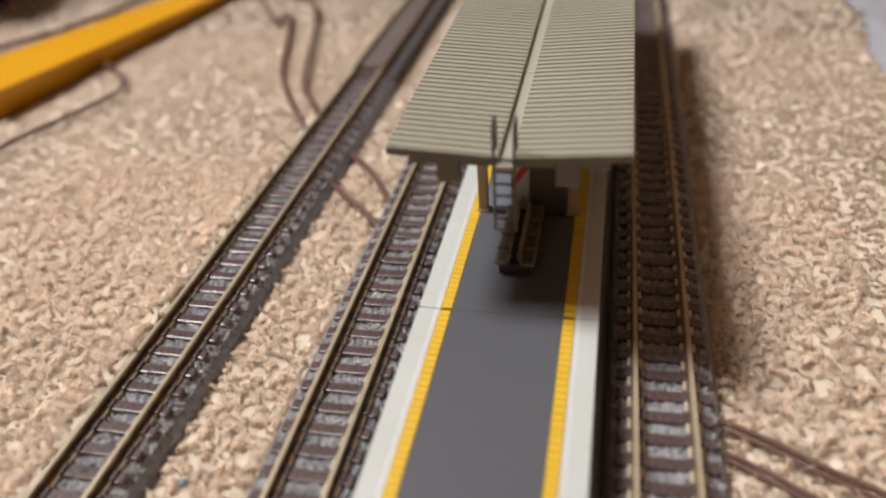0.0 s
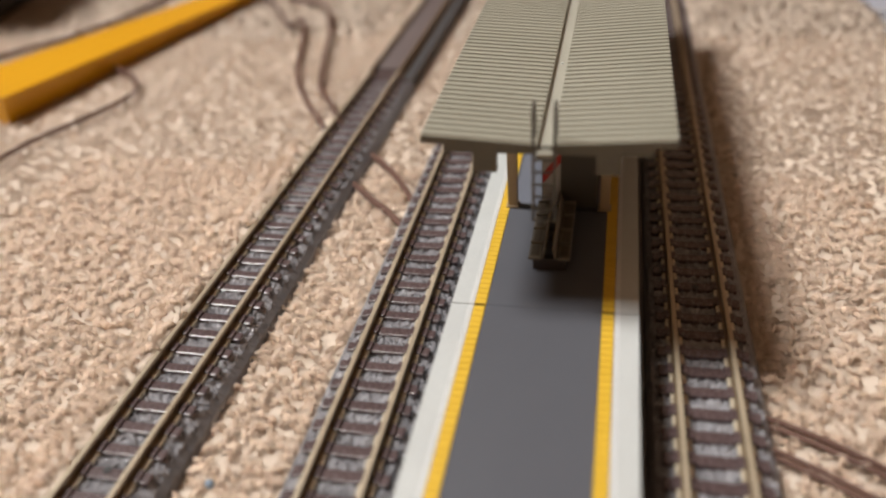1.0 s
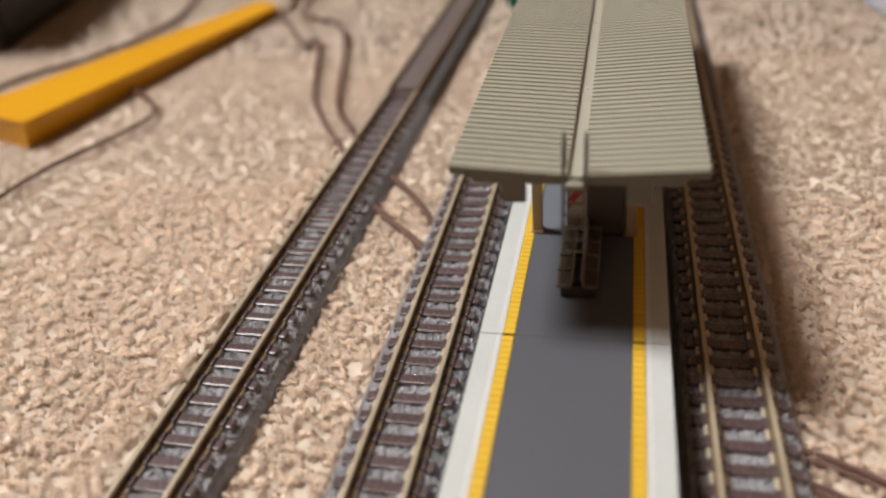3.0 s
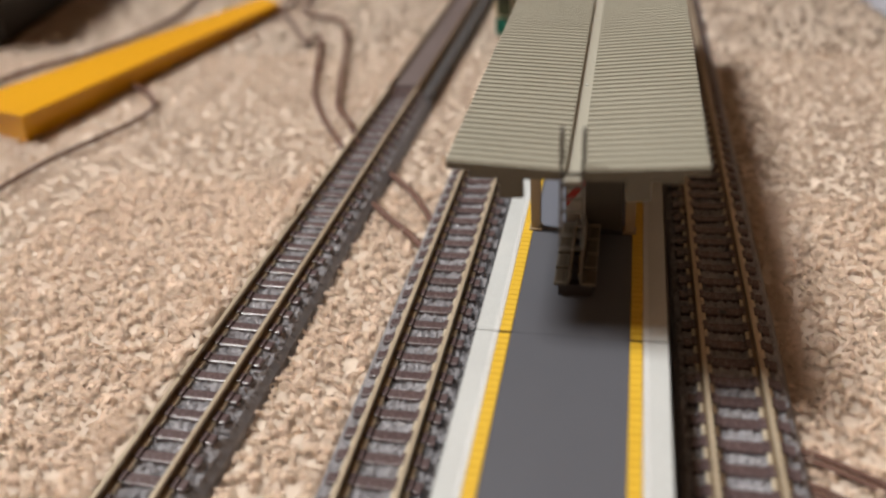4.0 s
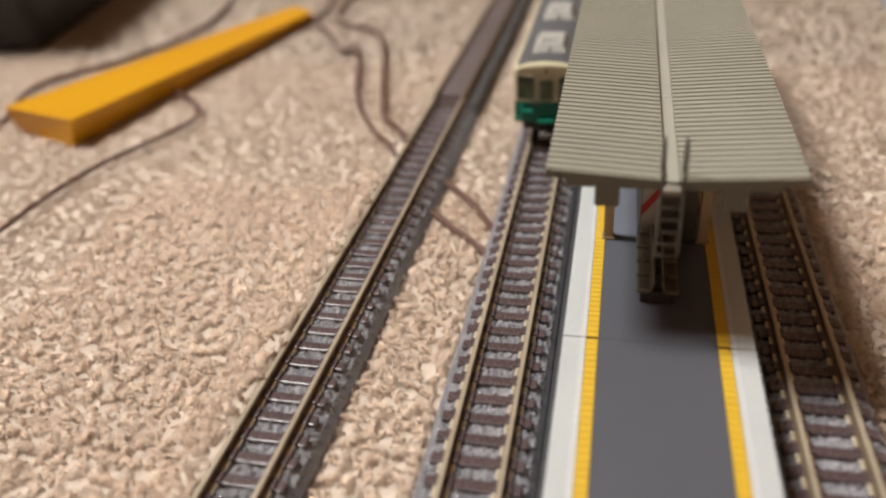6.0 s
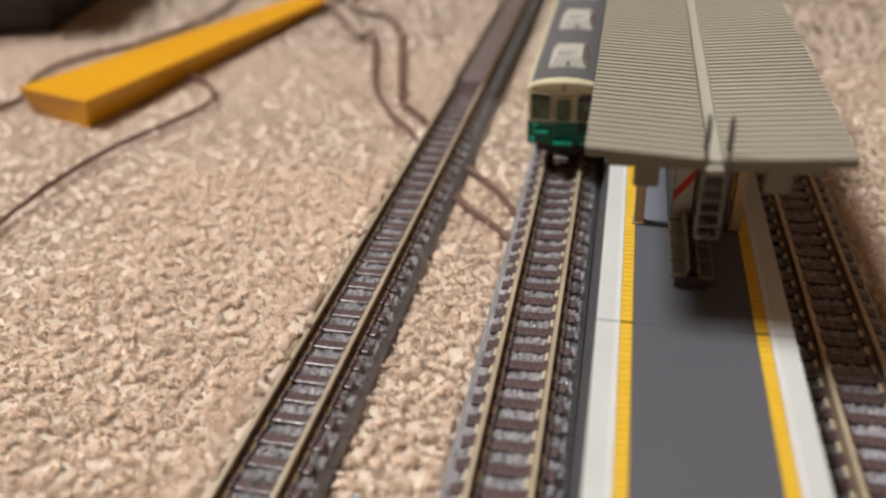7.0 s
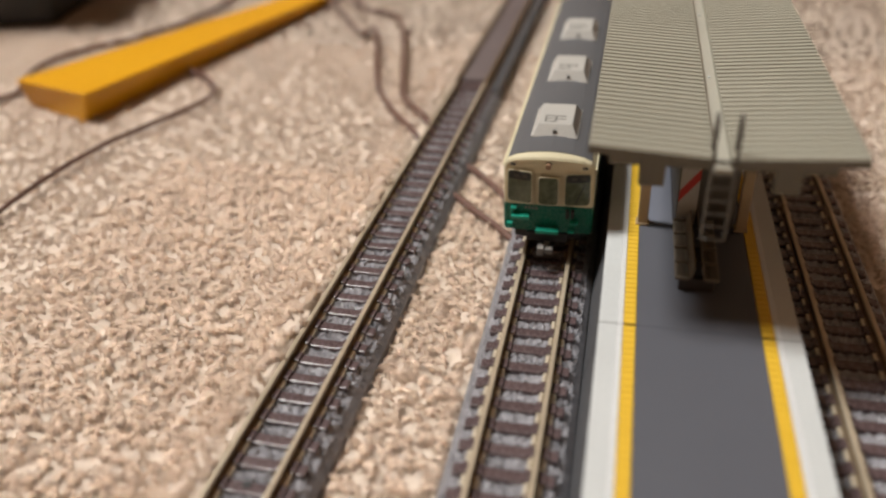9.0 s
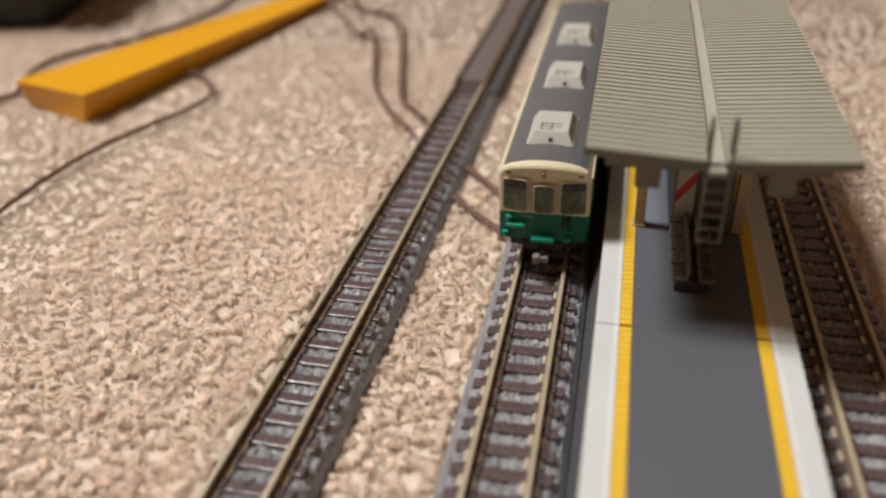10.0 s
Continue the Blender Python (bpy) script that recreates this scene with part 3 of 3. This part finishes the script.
def window(parent, x0, x1, z0, z1, name, sign=False):
    y = bow((x0 + x1) / 2)
    slant = (bow(x1) - bow(x0)) / (x1 - x0)

    def curved(bm, at):
        for v in bm.verts:
            v.co.y += slant * (v.co.x - (x0 + x1) / 2) + at
        return bm

    def outline(x0, x1, z0, z1, r, y):
        corners = ((x1 - r, z1 - r, 0), (x0 + r, z1 - r, 90), (x0 + r, z0 + r, 180), (x1 - r, z0 + r, 270))
        return [(cx + r * math.cos(radians(a + k * 22.5)), y, cz + r * math.sin(radians(a + k * 22.5))) for cx, cz, a in corners for k in range(5)]

    rim, w = bmesh.new(), 0.013
    rings = [[rim.verts.new(q) for q in outline(x0 - d, x1 + d, z0 - d, z1 + d, 0.07 + d, y)] for d, y in ((w, 0.02), (w, -0.003), (w * 0.5, -0.008), (0.0, -0.005), (0.0, 0.02))]
    for p, q in zip(rings, rings[1:]):
        for k in range(20):
            rim.faces.new((p[k], p[(k + 1) % 20], q[(k + 1) % 20], q[k]))
    bmesh.ops.recalc_face_normals(rim, faces=rim.faces)
    pane = part(name, curved(prism(bmesh.new(), outline(x0, x1, z0, z1, 0.07, -0.004), (0, 0.02, 0)), y), GLASS_DARK, parent, "dark tinted cab window")
    part("window_frame", curved(rim, y), CREAM, pane, smooth=True)
    if sign:
        part("destination_sign", curved(boxed(x0 + 0.03, -0.012, z1 - 0.18, x1 - 0.03, -0.003, z1 - 0.02, bevel=0.004), y), BLACK, pane, "dark destination sign")
        for q in (0.25, 0.62):
            part("sign_panel", curved(boxed(x0 + q * (x1 - x0), -0.015, z1 - 0.13, x0 + (q + 0.2) * (x1 - x0), -0.011, z1 - 0.07), y), KIOSK_DARK, pane)


def railcar(label, cy):
    car = thing("model_railcar", label, "model train", (-1.2, cy, RAIL_TOP), group="train cars")
    low = [(-0.90, 0.64), (-0.88, 0.60), (0.88, 0.60), (0.90, 0.64), (0.90, 1.205), (-0.90, 1.205)]
    part("lower_body", car_shell(low), GREEN, car, "glossy green lower body", smooth=False)
    up = [(-0.90, 1.205), (0.90, 1.205)] + ARCH + [(-x, z) for x, z in ARCH[-2::-1]]
    body = part("upper_body", car_shell(up), CREAM, car, "cream upper body", smooth=False)
    bm = bmesh.new()
    strip = [(x * 0.985, z + 0.016) for x, z in ARCH[1:]] + [(-x * 0.985, z + 0.016) for x, z in ARCH[-2:0:-1]]
    strip += [(-0.82, 2.07), (0.82, 2.07)]
    prism(bm, [(x, 0.24, z) for x, z in strip], (0, CAR_L - 0.48, 0))
    part("roof", bm, CAR_ROOF, car, "matt dark grey roof")
    for y in (0.93, 4.06, 7.19):
        bm = bmesh.new()
        prism(bm, [(-0.47, y, 2.26), (0.47, y, 2.26), (0.47, y + 1.46, 2.26), (-0.47, y + 1.46, 2.26)], (0, 0, 0.07))
        b = [bm.verts.new(p) for p in ((-0.46, y + 0.01, 2.32), (0.46, y + 0.01, 2.32), (0.46, y + 1.45, 2.32), (-0.46, y + 1.45, 2.32))]
        t = [bm.verts.new(p) for p in ((-0.345, y + 0.21, 2.54), (0.345, y + 0.21, 2.54), (0.345, y + 1.25, 2.54), (-0.345, y + 1.25, 2.54))]
        fs = [bm.faces.new(t)] + [bm.faces.new((b[k], b[(k + 1) % 4], t[(k + 1) % 4], t[k])) for k in range(4)]
        bmesh.ops.recalc_face_normals(bm, faces=fs)
        bmesh.ops.bevel(bm, geom=list({e for f in fs for e in f.edges}), offset=0.022, segments=2, affect="EDGES", profile=0.5)
        unit = part("cooling_unit", bm, AC_GREY, car, "light grey roof cooling unit")
        for a in ((-0.23, 0.56, 0.20, 0.60), (-0.23, 0.42, 0.20, 0.45), (-0.23, 0.28, -0.195, 0.60), (-0.02, 0.28, 0.015, 0.60), (-0.23, 0.28, 0.0, 0.31)):
            part("grille_line", boxed(a[0], y + a[1], 2.535, a[2], y + a[3], 2.546), AC_LINE, unit)
        part("latch", boxed(-0.035, y + 0.055, 2.37, 0.035, y + 0.16, 2.45, bevel=0.006), AC_LINE, unit)
    window(body, -0.80, -0.32, 1.285, 1.97, "cab_window", True)
    window(body, -0.18, 0.20, 1.285, 1.88, "cab_door_window")
    window(body, 0.34, 0.82, 1.285, 1.97, "cab_window", True)
    part("wiper", tube(bmesh.new(), [(0.55, 0.0, 1.36), (0.72, 0.02, 1.78)], 0.010, 5), BLACK, body)
    part("headlight", tube(bmesh.new(), [(0, -0.05, 2.13), (0, 0.06, 2.13)], 0.055, 12), HEADLIGHT, body, "small round headlight")
    for s in (-1, 1):
        part("rain_gutter", boxed(min(s * 0.895, s * 0.925), 0.14, 2.02, max(s * 0.895, s * 0.925), CAR_L - 0.14, 2.06, bevel=0.006), CREAM, body)
        part("marker_light", boxed(s * 0.70 - 0.05, bow(0.7) - 0.03, 2.08, s * 0.70 + 0.05, bow(0.7) + 0.05, 2.11, bevel=0.006), BLACK, body)
        for k in range(9):
            y = 0.75 + k * 1.18
            part("side_window", boxed(min(s * 0.89, s * 0.908), y, 1.34, max(s * 0.89, s * 0.908), y + 0.72, 1.85, bevel=0.004), GLASS_DARK, body)
        for y in (1.6, 5.4, 9.2):
            part("side_door", boxed(min(s * 0.89, s * 0.912), y, 0.66, max(s * 0.89, s * 0.912), y + 0.04, 1.95), AC_LINE, body)
    # fittings on the green apron
    for x0, x1, z0, z1, d in ((-0.72, -0.36, 0.93, 1.00, 0.09), (-0.74, -0.68, 0.98, 1.14, 0.06), (-0.74, -0.62, 1.10, 1.15, 0.05), (-0.22, 0.24, 0.66, 0.73, 0.10), (0.46, 0.62, 0.86, 0.90, 0.06), (-0.82, -0.70, 0.74, 0.78, 0.06), (-0.80, -0.70, 0.66, 0.69, 0.05), (0.42, 0.56, 0.66, 0.70, 0.05)):
        y = bow((x0 + x1) / 2)
        part("step_bar", boxed(x0, y - d, z0, x1, y + 0.06, z1, bevel=0.008), GREEN_HIGHLIGHT, car)
    for x in (0.40, 0.50):
        part("jumper_socket", boxed(x - 0.03, bow(x) - 0.05, 1.00, x + 0.03, bow(x) + 0.05, 1.17, bevel=0.01), BLACK, car)
    for x in (-0.45, -0.38, -0.31, -0.24):
        part("number_mark", boxed(x, bow(x) - 0.012, 1.16, x + 0.04, bow(x) + 0.02, 1.195), AC_LINE, car)
    part("underframe", boxed(-0.70, 0.35, 0.30, 0.70, CAR_L - 0.35, 0.60, bevel=0.03), BLACK, car, "black underframe")
    part("apron_bar", boxed(-0.42, 0.12, 0.36, 0.42, 0.20, 0.56, bevel=0.01), BLACK, car)
    part("coupler", box(box(boxed(-0.05, -0.20, 0.26, 0.05, 0.3, 0.36, bevel=0.015), -0.16, -0.24, 0.22, -0.02, -0.06, 0.40, bevel=0.02), 0.03, -0.20, 0.24, 0.15, -0.04, 0.37, bevel=0.02), COUPLER, car, "grey automatic coupler")
    for by in (1.75, CAR_L - 1.75):
        bogie = part("bogie", boxed(-0.58, by - 0.9, 0.12, 0.58, by + 0.9, 0.34, bevel=0.03), BLACK, car, "black bogie frame")
        for wy in (-0.6, 0.6):
            for s in (-1, 1):
                part("wheel", tube(bmesh.new(), [(s * 0.43, by + wy, 0.185), (s * 0.51, by + wy, 0.185)], 0.185, 16), COUPLER, bogie)
            part("axle", tube(bmesh.new(), [(-0.45, by + wy, 0.185), (0.45, by + wy, 0.185)], 0.04, 8), COUPLER, bogie)
    return car


front_car = railcar("cream and green model railcar with grey roof coolers", 30.0)
rear_car = railcar("cream and green model railcar coupled behind the first", 42.1)


# ---- loose things on the carpet ----
def bar():
    b = bmesh.new()
    low = [(-16.70, 9.58), (-13.55, 23.8), (-14.55, 24.5), (-19.5, 10.7)]
    top = [(-16.43, 9.57, 1.05), (-13.28, 23.6, 0.52), (-14.60, 24.6, 0.52), (-19.68, 10.52, 1.05)]
    v0 = [b.verts.new((x, y, 0.0)) for x, y in low]
    v1 = [b.verts.new(q) for q in top]
    fs = [b.faces.new(v0), b.faces.new(v1)] + [b.faces.new((v0[k], v0[(k + 1) % 4], v1[(k + 1) % 4], v1[k])) for k in range(4)]
    bmesh.ops.recalc_face_normals(b, faces=fs)
    bmesh.ops.bevel(b, geom=list({e for f in fs for e in f.edges}), offset=0.05, segments=3, affect="EDGES", profile=0.5)
    whole("yellow_bar", b, YELLOW_BAR, "long flat tapering yellow plastic bar on the carpet", "bar")


bar()


def cable(label, points, radius=0.11, gap=0.0, z=0.22):
    """A sheathed lead on the carpet; gap: the space between the two strands of a twin lead."""
    line = spline([(*p[:2], p[2] if len(p) > 2 else z) for p in points], 7)
    c = thing("electric_wire", label, "wire", (*points[0][:2], 0), group="track feed wires")
    shift = (-points[0][0], -points[0][1], 0)
    for k in (-1, 1) if gap else (0,):
        part("strand", tube(bmesh.new(), [p + Vector((0.3, 1, 0)).normalized() * k * gap + Vector((0, 0, 0.03 * k * bool(gap))) for p in line], radius, 8), WIRE, c, smooth=True, at=shift)


cable("brown twin wire lying on the carpet behind the yellow bar", [(-20.5, 8.0), (-20.8, 10.5), (-20.6, 11.5), (-21.5, 13.7), (-21.2, 15.5), (-19.6, 17.7), (-18.7, 19.8), (-18.2, 22.8), (-19.0, 27.0), (-20.5, 32.0)], 0.10)
cable("brown twin wire curling out from under the yellow bar", [(-15.0, 1.0), (-15.1, 3.3), (-15.1, 5.5), (-14.7, 7.8), (-13.9, 9.75), (-13.38, 11.1), (-13.42, 12.1), (-14.2, 13.2), (-15.4, 14.1)], 0.050, 0.05, z=0.30)
cable("brown feed wire with a kink beside the track", [(-4.9, 7.9, 0.25), (-5.49, 8.70, 0.74), (-6.14, 9.86, 0.55), (-7.09, 11.63, 0.25), (-8.18, 13.84), (-9.42, 17.97, 0.3), (-10.09, 19.57, 0.3), (-10.27, 18.7, 0.3), (-11.98, 21.56), (-13.15, 23.42), (-13.1, 25.0), (-14.0, 29.0)], 0.095)
cable("brown feed wire bending away from the track", [(-4.9, 8.8, 0.25), (-5.39, 9.62, 0.74), (-5.99, 10.82, 0.55), (-6.86, 12.49, 0.3), (-7.7, 15.5, 0.35), (-8.36, 18.07, 0.35), (-9.63, 21.34, 0.3), (-11.24, 22.48), (-12.34, 24.24), (-12.5, 29.0)], 0.095)
cable("brown feed wire crossing the carpet between two tracks", [(-5.15, 9.45, 0.1), (-3.73, 7.81), (-3.02, 6.99), (-2.55, 6.28), (-2.18, 5.62), (-1.07, 3.64, 0.1)], 0.085)
cable("brown feed wire running under the tracks", [(-4.72, 7.23, 0.1), (-3.72, 6.13), (-3.22, 5.58), (-2.71, 5.08), (-2.18, 4.48), (-0.59, 2.68, 0.1)], 0.085)
cable("brown twin feed wire leaving the shaded track", [(4.4, -0.8), (5.4, -1.0), (5.8, -1.16), (6.3, -1.42), (6.9, -1.78), (7.68, -2.15), (9.5, -2.9)], 0.05, 0.05)
cable("brown twin feed wire below its neighbour", [(4.4, -1.3), (5.4, -1.66), (5.9, -1.93), (6.35, -2.2), (7.4, -2.9), (9.0, -4.0)], 0.045, 0.042)

box_thing = thing("black_box", "large black plastic box on the carpet", "box", (-24.6, 19.2, 0), 12)
part("box_body", boxed(-26, 0, -0.05, 0, 22, 7.0, bevel=0.5), BOX_BLACK, box_thing)
part("box_lid", boxed(-26.1, -0.1, 7.0, 0.1, 22.1, 7.6, bevel=0.25), BOX_BLACK, box_thing)


def cloth():
    bm = bmesh.new()
    bmesh.ops.create_grid(bm, x_segments=60, y_segments=80, size=1.0)
    for v in bm.verts:
        u, w = v.co.x, v.co.y
        x, y = 18.6 + 7.0 * u, 22.0 + 13.0 * w
        x += 0.25 * math.sin(y * 0.7)
        z = 0.35 + 0.25 * noise.noise(Vector((x * 0.35, y * 0.3, 0.3))) + 0.12 * noise.noise(Vector((x * 1.3, y * 1.1, 4.0)))
        edge = min(1 - abs(u), 1 - abs(w))
        v.co = (x, y, z * min(1, edge * 12) + 0.02)
    bmesh.ops.solidify(bm, geom=bm.faces[:], thickness=0.12)
    whole("folded_cloth", bm, CLOTH, "grey-blue cloth lying on the carpet", "cloth", smooth=True)


cloth()
lint = bmesh.new()
bmesh.ops.create_icosphere(lint, subdivisions=2, radius=0.075)
for v in lint.verts:
    v.co = v.co * (1 + 0.5 * noise.noise(v.co * 9)) + Vector((0, 0, 0.10))
lint_thing = whole("lint_fluff", lint, LINT, "small blue fluff of lint on the carpet", "lint", smooth=True)
lint_thing.location = (-3.45 * C, -3.35 * C, 0)


# ---- movement ----
# seconds, the front car's place along its track in centimetres
TRAIN = [(0.0, 29.8), (1.0, 26.4), (2.0, 23.0), (3.0, 19.6), (4.0, 16.07), (4.5, 14.41), (5.0, 12.75), (5.5, 10.86), (6.2, 9.1), (7.0, 7.19), (7.5, 6.04), (8.0, 4.95), (8.5, 3.78), (9.0, 2.93), (9.25, 2.70), (9.5, 2.64), (10.0, 2.64)]


def motions():
    slope = math.tan(radians(0.15))
    for car, behind in ((front_car, 0.0), (rear_car, 12.05)):
        walk(car, [(t, pose((-1.2 - slope * (y + behind)) * C, (y + behind) * C, RAIL_TOP * C, 0, 0, 0.15)) for t, y in TRAIN])


motions()
